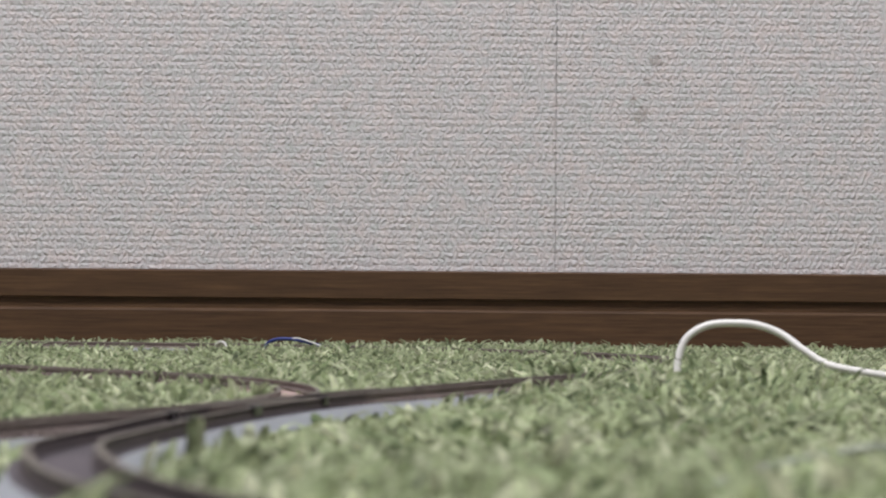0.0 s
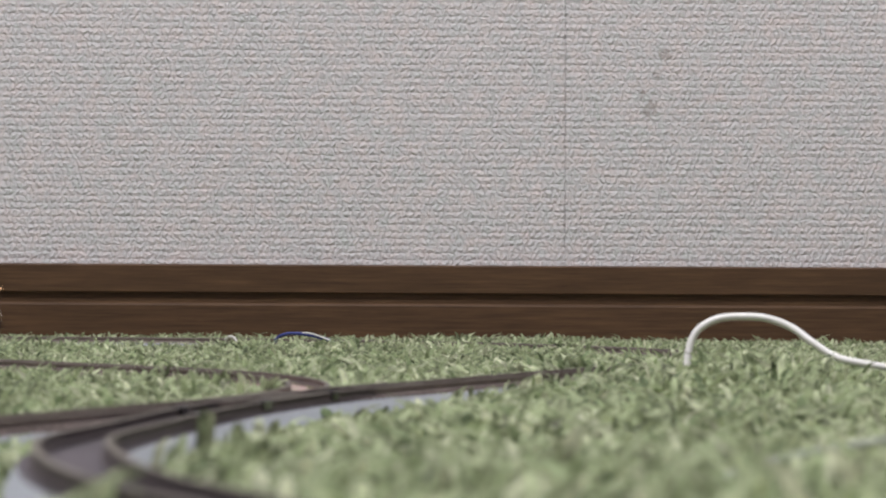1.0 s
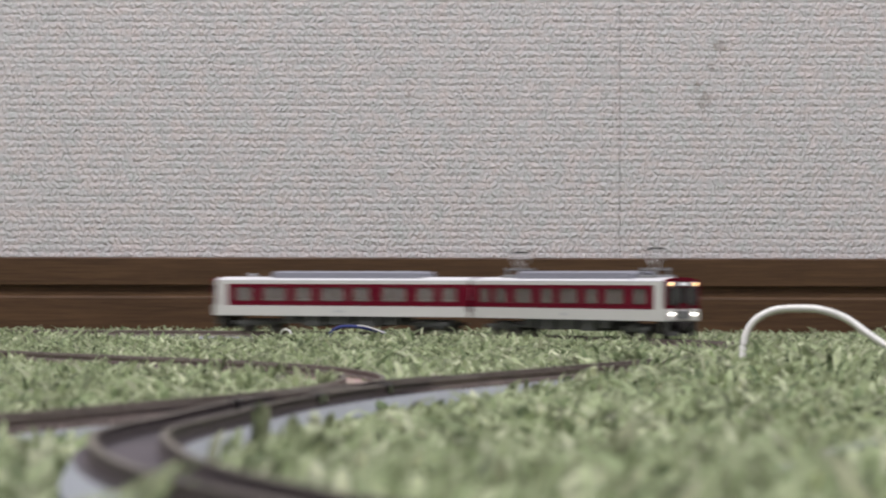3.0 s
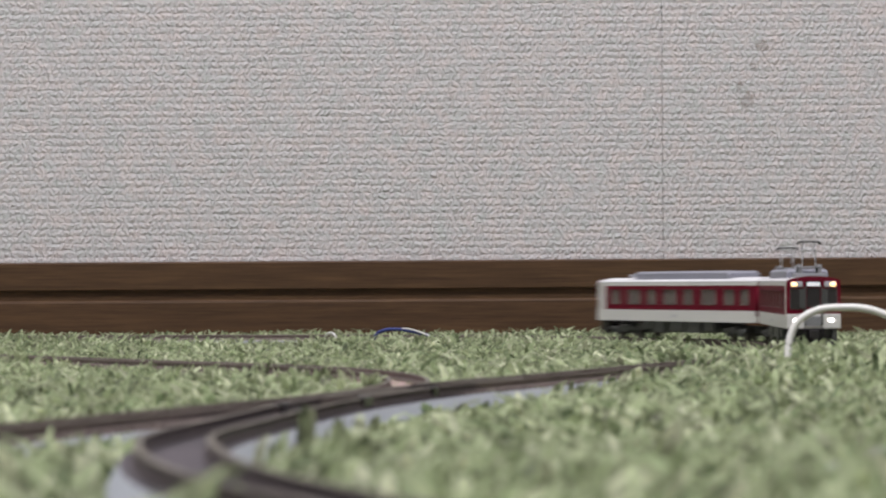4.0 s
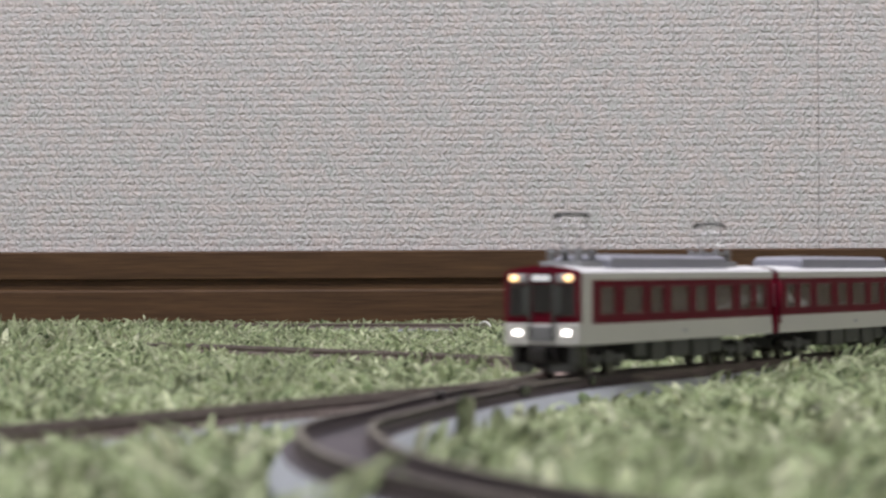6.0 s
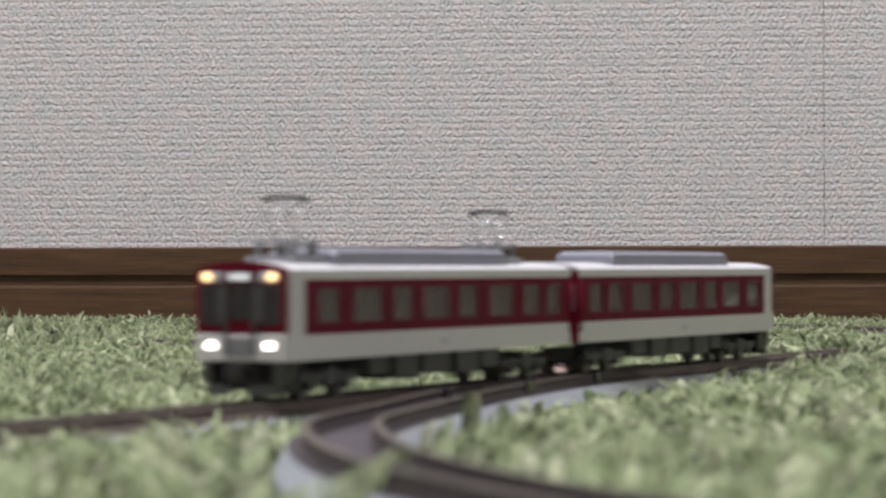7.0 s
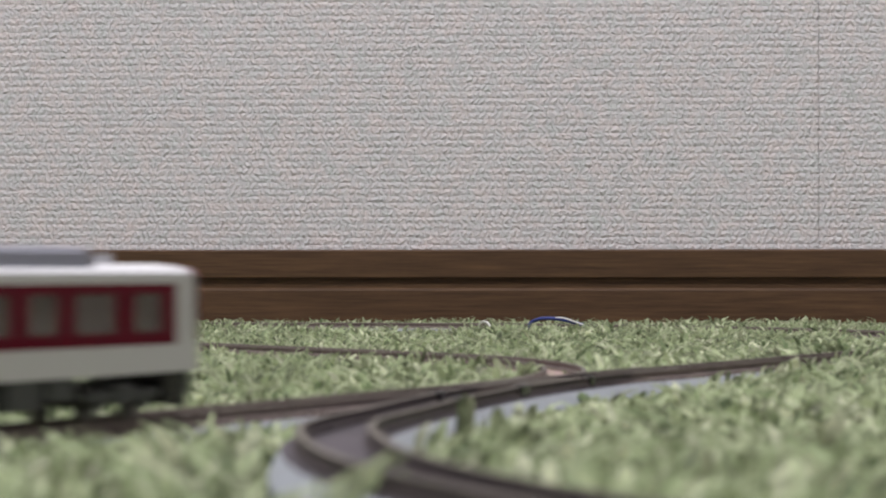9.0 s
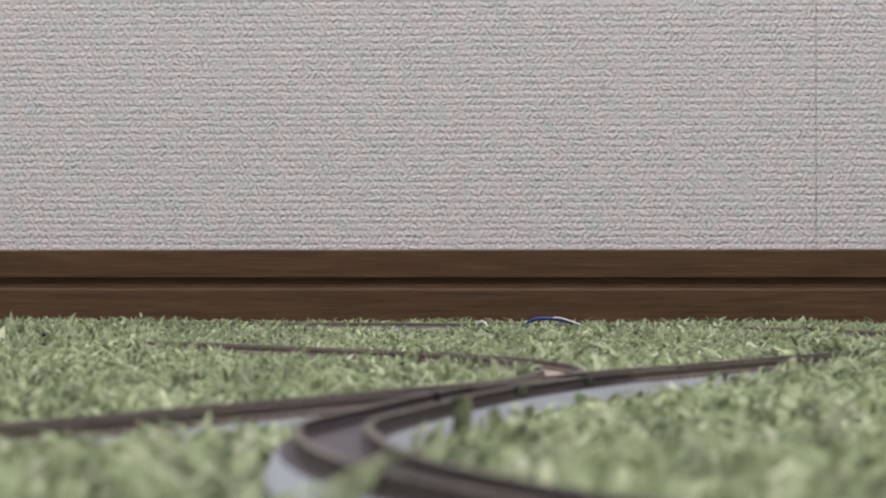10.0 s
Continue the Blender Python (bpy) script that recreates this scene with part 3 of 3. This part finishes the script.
def side_wall(bm, y, sign):
    """One pierced side: white sill, maroon window band, white cornice."""
    xs = [-HALF_L, -HALF_L + 0.0004]
    for c, w in WINDOWS:
        xs += [c - w / 2, c + w / 2]
    xs += [0.0602, HALF_L]
    xs = sorted(xs)
    zs = [Z_SILL, Z_BAND, Z_W0, Z_W1, Z_TOP, Z_EAVE]
    new_faces = []
    grid = {}

    def v(i, j):
        if (i, j) not in grid:
            grid[i, j] = bm.verts.new((xs[i], y, zs[j]))
        return grid[i, j]
    for i in range(len(xs) - 1):
        mid = (xs[i] + xs[i + 1]) / 2
        for j in range(5):
            if j == 2 and any(abs(mid - c) < w / 2 for c, w in WINDOWS):
                continue
            f = bm.faces.new((v(i, j), v(i + 1, j), v(i + 1, j + 1), v(i, j + 1)) if sign < 0 else (v(i, j), v(i, j + 1), v(i + 1, j + 1), v(i + 1, j)))
            f.material_index = 1 if 1 <= j <= 3 and mid < 0.0602 else 0
            new_faces.append(f)
    return new_faces


def roof_section():
    return [(-HALF_W, Z_EAVE), (-HALF_W + 0.0003, Z_EAVE + 0.0006), (-0.0078, Z_EAVE + 0.0012), (-0.005, Z_EAVE + 0.0017), (-0.002, Z_EAVE + 0.0020),
            (0.002, Z_EAVE + 0.0020), (0.005, Z_EAVE + 0.0017), (0.0078, Z_EAVE + 0.0012), (HALF_W - 0.0003, Z_EAVE + 0.0006), (HALF_W, Z_EAVE)]


def body_section():
    return [(HALF_W, Z_SILL), (-HALF_W, Z_SILL)] + roof_section()


def end_plate(x0, x1, z0=None, inset=0.0):
    """A closed end with the arch of the roof."""
    sec = [(y * (1 - inset), z) for y, z in body_section()]
    if z0 is not None:
        sec = [(y, max(z, z0)) for y, z in sec]
    bm = bmesh.new()
    a, b = [[bm.verts.new((x, y, z)) for y, z in sec] for x in (x0, x1)]
    for k in range(len(sec)):
        j = (k + 1) % len(sec)
        bm.faces.new((a[k], a[j], b[j], b[k]))
    bm.faces.new(a)
    bm.faces.new(b)
    return bm


def pantograph(car, x, up=0.0):
    z = Z_EAVE + 0.0049
    base = part("pantograph", boxed(x - 0.0052, x + 0.0052, -0.0042, 0.0042, z, z + 0.0006, bevel=0.0002), MIDGREY, car, "grey diamond pantograph with bright metal arms")
    part("platform", boxed(x - 0.0062, x + 0.0062, -0.0055, 0.0055, Z_EAVE + 0.0010, Z_EAVE + 0.0030, bevel=0.0004), MIDGREY, base, "grey pantograph platform")
    for px in (-0.0042, 0.0042):
        for py in (-0.0034, 0.0034):
            part("insulator", boxed(x + px - 0.0007, x + px + 0.0007, py - 0.0007, py + 0.0007, z - 0.0022, z + 0.0012, bevel=0.0002), MIDGREY, base)
    # the lower arms cross, the upper ones lean in from high elbows
    top = z + 0.0092 + up
    for py in (-0.0023, 0.0023):
        for sg in (-1, 1):
            bm = bmesh.new()
            tube(bm, [(x - sg * 0.0012, py, z + 0.0008), (x + sg * 0.0043, py * 0.92, top - 0.0026)], 0.00022, 6)
            part("lower_arm", bm, METAL, base, "thin metal lower arm")
            bm = bmesh.new()
            tube(bm, [(x + sg * 0.0043, py * 0.92, top - 0.0026), (x + sg * 0.0008, py * 0.85, top)], 0.0002, 6)
            part("upper_arm", bm, METAL, base, "thin metal upper arm")
    for sg in (-1, 1):
        bm = bmesh.new()
        tube(bm, [(x + sg * 0.0043, -0.0022, top - 0.0026), (x + sg * 0.0043, 0.0022, top - 0.0026)], 0.00034, 6)
        part("cross_bar", bm, METAL, base)
        bm = bmesh.new()
        tube(bm, [(x + sg * 0.0011, -0.0041, z + 0.0085 + up), (x + sg * 0.0011, -0.0033, z + 0.0094 + up), (x + sg * 0.0011, 0.0033, z + 0.0094 + up), (x + sg * 0.0011, 0.0041, z + 0.0085 + up)], 0.0004, 6)
        part("contact_strip", bm, DARK, base, "grey contact strip with turned-down horns")


def bogie(car, x):
    """A four-wheeled truck that swivels under the car."""
    b = part("bogie", boxed(-0.0105, 0.0105, -0.0030, 0.0030, 0.0030, 0.0062, bevel=0.0004), DARK, car, "dark four-wheeled bogie", at=pose(x, 0, 0))
    for sy in (-1, 1):
        bm = bmesh.new()
        box(bm, -0.0118, 0.0118, sy * 0.0066 - 0.0007, sy * 0.0066 + 0.0007, 0.0034, 0.0050, bevel=0.0003)
        box(bm, -0.0030, 0.0030, sy * 0.0068 - 0.0010, sy * 0.0068 + 0.0010, 0.0026, 0.0058, bevel=0.0004)
        for wx in (-0.0070, 0.0070):
            box(bm, wx - 0.0016, wx + 0.0016, sy * 0.0068 - 0.0008, sy * 0.0068 + 0.0008, 0.0018, 0.0046, bevel=0.0004)
        part("side_frame", bm, DARK, b)
    for wx in (-0.0070, 0.0070):
        for sy in (-1, 1):
            bm = bmesh.new()
            bmesh.ops.create_cone(bm, cap_ends=True, segments=24, radius1=0.0028, radius2=0.0028, depth=0.0012, matrix=pose(wx, sy * 0.0046, 0.0028, 90))
            bmesh.ops.create_cone(bm, cap_ends=True, segments=24, radius1=0.0031, radius2=0.0031, depth=0.0004, matrix=pose(wx, sy * 0.0039, 0.0028, 90))
            part("wheel", bm, WHEEL, b)
        bm = bmesh.new()
        tube(bm, [(wx, -0.0046, 0.0028), (wx, 0.0046, 0.0028)], 0.0006, 8)
        part("axle", bm, WHEEL, b)
    return b


def cab_front(car):
    """The driving end, facing +x."""
    X = HALF_L
    part("cab_face", end_plate(X - 0.0012, X + 0.0004, Z_BAND + 0.0004), RED, car, "maroon cab front with rounded roof line")
    part("cab_apron", boxed(X - 0.0012, X + 0.0007, -HALF_W, HALF_W, Z_SILL, Z_BAND + 0.0003, bevel=0.0003), WHITE, car, "ivory white lower cab front")
    for y0, y1 in ((-0.0078, -0.0031), (0.0031, 0.0078)):
        part("cab_window", boxed(X + 0.0004, X + 0.0007, y0, y1, 0.0145, 0.0210, bevel=0.0001), BLACK, car, "dark cab window")
        part("window_frame", boxed(X + 0.00035, X + 0.0006, y0 - 0.0003, y1 + 0.0003, 0.0142, 0.0213), DARK, car)
    for sy in (-1, 1):
        part("window_pillar", boxed(X + 0.0005, X + 0.0009, sy * 0.0040 - 0.0008, sy * 0.0040 + 0.0008, 0.0147, 0.0208, bevel=0.0001), DARK, car, "dark grey pillar beside the cab window")
    part("door_window", boxed(X + 0.0004, X + 0.0008, -0.0023, 0.0023, 0.0150, 0.0215, bevel=0.0001), BLACK, car, "dark window of the front door")
    part("end_door", boxed(X + 0.0003, X + 0.0006, -0.0027, 0.0027, Z_BAND, 0.0219), RED, car, "maroon front door")
    for y in (-0.0029, 0.0029):
        part("door_post", boxed(X + 0.0003, X + 0.0012, y - 0.0003, y + 0.0003, 0.0085, 0.0220, bevel=0.0001), DARK, car)
    part("door_panel", boxed(X + 0.0006, X + 0.0010, -0.0025, 0.0025, 0.0084, Z_BAND - 0.0004, bevel=0.0001), MIDGREY, car, "grey lower door panel")
    part("sign_box", boxed(X + 0.0003, X + 0.0010, -0.0027, 0.0027, 0.0219, 0.0238, bevel=0.0002), BLACK, car)
    part("destination_sign", boxed(X + 0.0010, X + 0.0012, -0.0022, 0.0022, 0.0222, 0.0235), SIGN, car, "lit white destination sign")
    for sy in (-1, 1):
        part("lamp_housing", boxed(X + 0.0003, X + 0.0010, sy * 0.0058 - 0.0021, sy * 0.0058 + 0.0021, 0.0218, 0.0237, bevel=0.0003), GREY, car, "grey lamp housing")
        bm = bmesh.new()
        bmesh.ops.create_uvsphere(bm, u_segments=16, v_segments=10, radius=0.0009, matrix=pose(X + 0.0009, sy * 0.0067, 0.0228) @ Matrix.Diagonal((0.6, 1.15, 0.9, 1)))
        part("upper_headlamp", bm, LAMP_WARM, car, "glowing warm upper headlamp")
        bm = bmesh.new()
        bmesh.ops.create_uvsphere(bm, u_segments=16, v_segments=10, radius=0.00078, matrix=pose(X + 0.0006, sy * 0.0060, 0.0104) @ Matrix.Diagonal((0.5, 1.5, 0.9, 1)))
        part("lower_headlamp", bm, LAMP_WHITE, car, "glowing white lower headlamp")
    part("front_truss", boxed(X - 0.0075, X - 0.0030, -0.0078, 0.0078, 0.0022, Z_SILL + 0.0002, bevel=0.0005), BLACK, car, "black gear behind the front skirt")
    bm = bmesh.new()
    for sy in (-1, 1):
        # plough blade, swept back towards its outer end
        a = [bm.verts.new((X + 0.0014 - 0.0022 * u, sy * (0.0022 + 0.0056 * u), z)) for u, z in ((0, 0.0014), (1, 0.0014), (1, 0.0036), (0, 0.0030))]
        b = [bm.verts.new((v.co.x - 0.0008, v.co.y, v.co.z)) for v in a]
        for k in range(4):
            j = (k + 1) % 4
            bm.faces.new((a[k], a[j], b[j], b[k]))
        bm.faces.new(a)
        bm.faces.new(b[::-1])
    part("plough", bm, DARK, car, "dark grey snow plough blades")
    for sy in (-1, 1):
        part("step", boxed(X - 0.0022, X + 0.0002, sy * 0.0072 - 0.0008, sy * 0.0072 + 0.0008, 0.0034, 0.0075, bevel=0.0003), DARK, car, "dark grey cab step")
        bm = bmesh.new()
        tube(bm, smooth_line([(X + 0.0004, sy * 0.0030, 0.0080), (X + 0.0012, sy * 0.0030, 0.0058), (X + 0.0008, sy * 0.0036, 0.0042), (X - 0.0010, sy * 0.0040, 0.0040)], 4), 0.00035, 6)
        part("hose", bm, BLACK, car, "black brake hose")
    bm = bmesh.new()
    box(bm, X - 0.0035, X + 0.0020, -0.0011, 0.0011, 0.0042, 0.0062, bevel=0.0004)
    box(bm, X + 0.0012, X + 0.0032, -0.0018, 0.0018, 0.0036, 0.0072, bevel=0.0006)
    part("coupler", bm, BLACK, car, "black dummy coupler")


def railcar(label, powered):
    car = thing("model_train_car", label, "model train", "two-car model train")
    bm = bmesh.new()
    faces = side_wall(bm, -HALF_W, -1) + side_wall(bm, HALF_W, 1)
    bmesh.ops.recalc_face_normals(bm, faces=bm.faces)
    part("body_side", bm, [WHITE, RED], car, "ivory body side with maroon window band")
    bm = bmesh.new()
    sec = roof_section()
    xs = (-HALF_L, -HALF_L + 0.0012, HALF_L - 0.0018, HALF_L - 0.0006)
    rings = [[bm.verts.new((x, y, z)) for y, z in sec] for x in xs]
    for a, b in zip(rings, rings[1:]):
        for k in range(len(sec)):
            j = (k + 1) % len(sec)
            bm.faces.new((a[k], a[j], b[j], b[k])).smooth = k < len(sec) - 1
    bm.faces.new(rings[0])
    bm.faces.new(rings[-1])
    part("roof", bm, ROOF, car, "silver-white curved roof")
    part("floor_pan", boxed(-HALF_L + 0.0008, HALF_L - 0.0015, -HALF_W + 0.0004, HALF_W - 0.0004, Z_SILL + 0.0002, Z_SILL + 0.0012), DARK, car)
    bm = bmesh.new()
    box(bm, -HALF_L + 0.003, HALF_L - 0.012, -HALF_W + 0.0008, -0.0045, Z_SILL + 0.0012, Z_W0 + 0.001, bevel=0.0004)
    box(bm, -HALF_L + 0.003, HALF_L - 0.012, 0.0045, HALF_W - 0.0008, Z_SILL + 0.0012, Z_W0 + 0.001, bevel=0.0004)
    part("seat_moulding", bm, INNER, car, "grey interior seat moulding")
    for c, w in WINDOWS:
        for sy in (-1, 1):
            y = sy * (HALF_W - 0.0004)
            part("window_pane", boxed(c - w / 2 - 0.0003, c + w / 2 + 0.0003, y - 0.00015, y + 0.00015, Z_W0 - 0.0003, Z_W1 + 0.0003), GLASS, car, "clear window pane with reflected grey put in its colour")
            bm = bmesh.new()
            a = sy * (HALF_W + 0.00012)
            t = 0.00022
            for bx in ((c - w / 2, c - w / 2 + t, Z_W0, Z_W1), (c + w / 2 - t, c + w / 2, Z_W0, Z_W1), (c - w / 2, c + w / 2, Z_W0, Z_W0 + t), (c - w / 2, c + w / 2, Z_W1 - t, Z_W1)):
                box(bm, bx[0], bx[1], min(a, a - sy * 0.0005), max(a, a - sy * 0.0005), bx[2], bx[3])
            part("window_frame", bm, FRAME, car, "dark window frame")
    # inner end with gangway
    part("end_wall", end_plate(-HALF_L, -HALF_L + 0.0008, inset=0.01), RED, car, "maroon inner end wall")
    part("gangway", boxed(-HALF_L - 0.0022, -HALF_L, -0.0036, 0.0036, 0.0085, 0.0225, bevel=0.0005), DARK, car, "dark gangway bellows")
    for sy in (-1, 1):
        y0, y1 = sorted((sy * 0.0044, sy * 0.0079))
        pane = part("end_window", boxed(-HALF_L - 0.0003, -HALF_L + 0.0001, y0, y1, 0.0152, 0.0204, bevel=0.0001), BLACK, car, "dark end window")
        bm = bmesh.new()
        for q in ((y0 - 0.0004, y0, 0.0148, 0.0208), (y1, y1 + 0.0004, 0.0148, 0.0208), (y0, y1, 0.0148, 0.0152), (y0, y1, 0.0204, 0.0208)):
            box(bm, -HALF_L - 0.0004, -HALF_L + 0.0001, *q)
        part("end_window_frame", bm, METAL, pane, "bright metal window frame")
    bm = bmesh.new()
    tube(bm, [(-HALF_L + 0.0006, -HALF_W - 0.0002, 0.010), (-HALF_L + 0.0006, -HALF_W - 0.0002, 0.0215)], 0.00035, 6)
    tube(bm, [(-HALF_L + 0.0006, HALF_W + 0.0002, 0.010), (-HALF_L + 0.0006, HALF_W + 0.0002, 0.0215)], 0.00035, 6)
    part("corner_rail", bm, RED, car)
    cab_front(car)
    # roof gear
    if powered:
        x0, x1 = -0.0365, 0.0440
        pantograph(car, -0.0430, -0.0013)
        pantograph(car, 0.0500, -0.0002)
    else:
        x0, x1 = -0.0415, 0.0370
        part("roof_aerial", boxed(0.0505, 0.0535, -0.0006, 0.0006, Z_EAVE + 0.0018, Z_EAVE + 0.0036, bevel=0.0003), GREY, car)
    bm = bmesh.new()
    prof = [(-0.0074, Z_EAVE + 0.0006), (-0.0072, Z_EAVE + 0.0038), (-0.0060, Z_EAVE + 0.0046), (0.0060, Z_EAVE + 0.0046), (0.0072, Z_EAVE + 0.0038), (0.0074, Z_EAVE + 0.0006)]
    rings = []
    for x, q in ((x0, 0.75), (x0 + 0.0012, 1), (x1 - 0.0012, 1), (x1, 0.75)):
        rings.append([bm.verts.new((x, y, Z_EAVE + 0.0006 + (z - Z_EAVE - 0.0006) * q)) for y, z in prof])
    for a, b in zip(rings, rings[1:]):
        for k in range(5):
            bm.faces.new((a[k], a[k + 1], b[k + 1], b[k]))
    bm.faces.new(rings[0])
    bm.faces.new(rings[-1])
    ac = part("air_conditioner", bm, ROOF_UNIT, car, "long grey rooftop air conditioner cover")
    for k in range(5):
        x = x0 + (x1 - x0) * (k + 0.7) / 5.4
        part("grille", boxed(x, x + 0.006, -0.0036, 0.0036, Z_EAVE + 0.0044, Z_EAVE + 0.00475, bevel=0.0001), MIDGREY, ac)
    # underfloor boxes
    for x, ln, h, w in ((-0.026, 0.009, 0.0040, 0.0080), (-0.014, 0.011, 0.0046, 0.0084), (0.0005, 0.013, 0.0042, 0.0082), (0.015, 0.010, 0.0048, 0.0084), (0.0265, 0.008, 0.0036, 0.0080)):
        part("underfloor_box", boxed(x - ln / 2, x + ln / 2, -w, w, Z_SILL - h, Z_SILL + 0.0002, bevel=0.0004), DARK, car, "dark grey underfloor equipment box")
    for sy in (-1, 1):
        part("builder_plate", boxed(-0.0015, 0.0015, min(sy * HALF_W, sy * (HALF_W + 0.0001)), max(sy * HALF_W, sy * (HALF_W + 0.0001)), 0.0092, 0.0102), GREY, car, "small grey plate on the body side")
    bogies = [bogie(car, 0.046), bogie(car, -0.046)]
    return car, bogies


lead_car, lead_bogies = railcar("maroon and ivory model railcar with two raised pantographs", True)
trail_car, trail_bogies = railcar("maroon and ivory model railcar with a long roof unit, coupled behind", False)

# distance of the leading car's middle along the loop
RUN = [(0.0, -0.249), (0.6, -0.148), (1.2, -0.0474), (1.5, 0.0023), (1.8, 0.0528), (2.1, 0.1062), (2.4, 0.1615), (2.7, 0.2185), (3.8, 0.4275), (4.0, 0.4667), (4.2, 0.5065), (4.5, 0.5664), (5.0, 0.665),
       (5.5, 0.7488), (6.8, 0.9450), (7.0, 0.9690), (7.5, 1.0326), (8.0, 1.105), (8.3, 1.156), (8.6, 1.2055), (8.9, 1.2551), (9.2, 1.3093), (10.0, 1.460)]
PITCH, WHEELBASE = 0.139, 0.046


def run_at(t):
    k = [r[0] for r in RUN]
    i = min(max(int(np.searchsorted(k, t)) - 1, 0), len(RUN) - 2)
    g = lambda j: (RUN[min(j + 1, len(RUN) - 1)][1] - RUN[max(j - 1, 0)][1]) / (RUN[min(j + 1, len(RUN) - 1)][0] - RUN[max(j - 1, 0)][0])
    h = RUN[i + 1][0] - RUN[i][0]
    u = (t - RUN[i][0]) / h
    return (2 * u ** 3 - 3 * u * u + 1) * RUN[i][1] + (u ** 3 - 2 * u * u + u) * h * g(i) + (3 * u * u - 2 * u ** 3) * RUN[i + 1][1] + (u ** 3 - u * u) * h * g(i + 1)


def heading(v):
    return math.degrees(math.atan2(v.y, v.x))


def motions():
    for car, bogies, back, turn in ((lead_car, lead_bogies, 0.0, 0), (trail_car, trail_bogies, PITCH, 180)):
        rows, brows = [], ([], [])
        for k in range(0, 101):
            t = k / 10
            s = run_at(t) - back
            a, b = on_loop(s + WHEELBASE), on_loop(s - WHEELBASE)
            m, h = (a + b) / 2, heading(a - b)
            rows.append((t, pose(m.x, m.y, RAIL, 0, 0, h + turn)))
            for i, ss in enumerate((s + WHEELBASE, s - WHEELBASE)):
                th = heading(on_loop(ss + 0.007) - on_loop(ss - 0.007)) - h
                brows[i].append((t, pose((WHEELBASE, -WHEELBASE)[i], 0, 0, 0, 0, (th + 180) % 360 - 180)))
        walk(car, rows)
        # the trailing car runs cab last, so its bogies change places
        for i, ob in enumerate(bogies):
            walk(ob, brows[i] if not turn else [(t, pose((WHEELBASE, -WHEELBASE)[i], 0, 0) @ pose(0, 0, 0, 0, 0, heading(Vector((q.col[0].x, q.col[0].y))))) for t, q in brows[1 - i]])


motions()
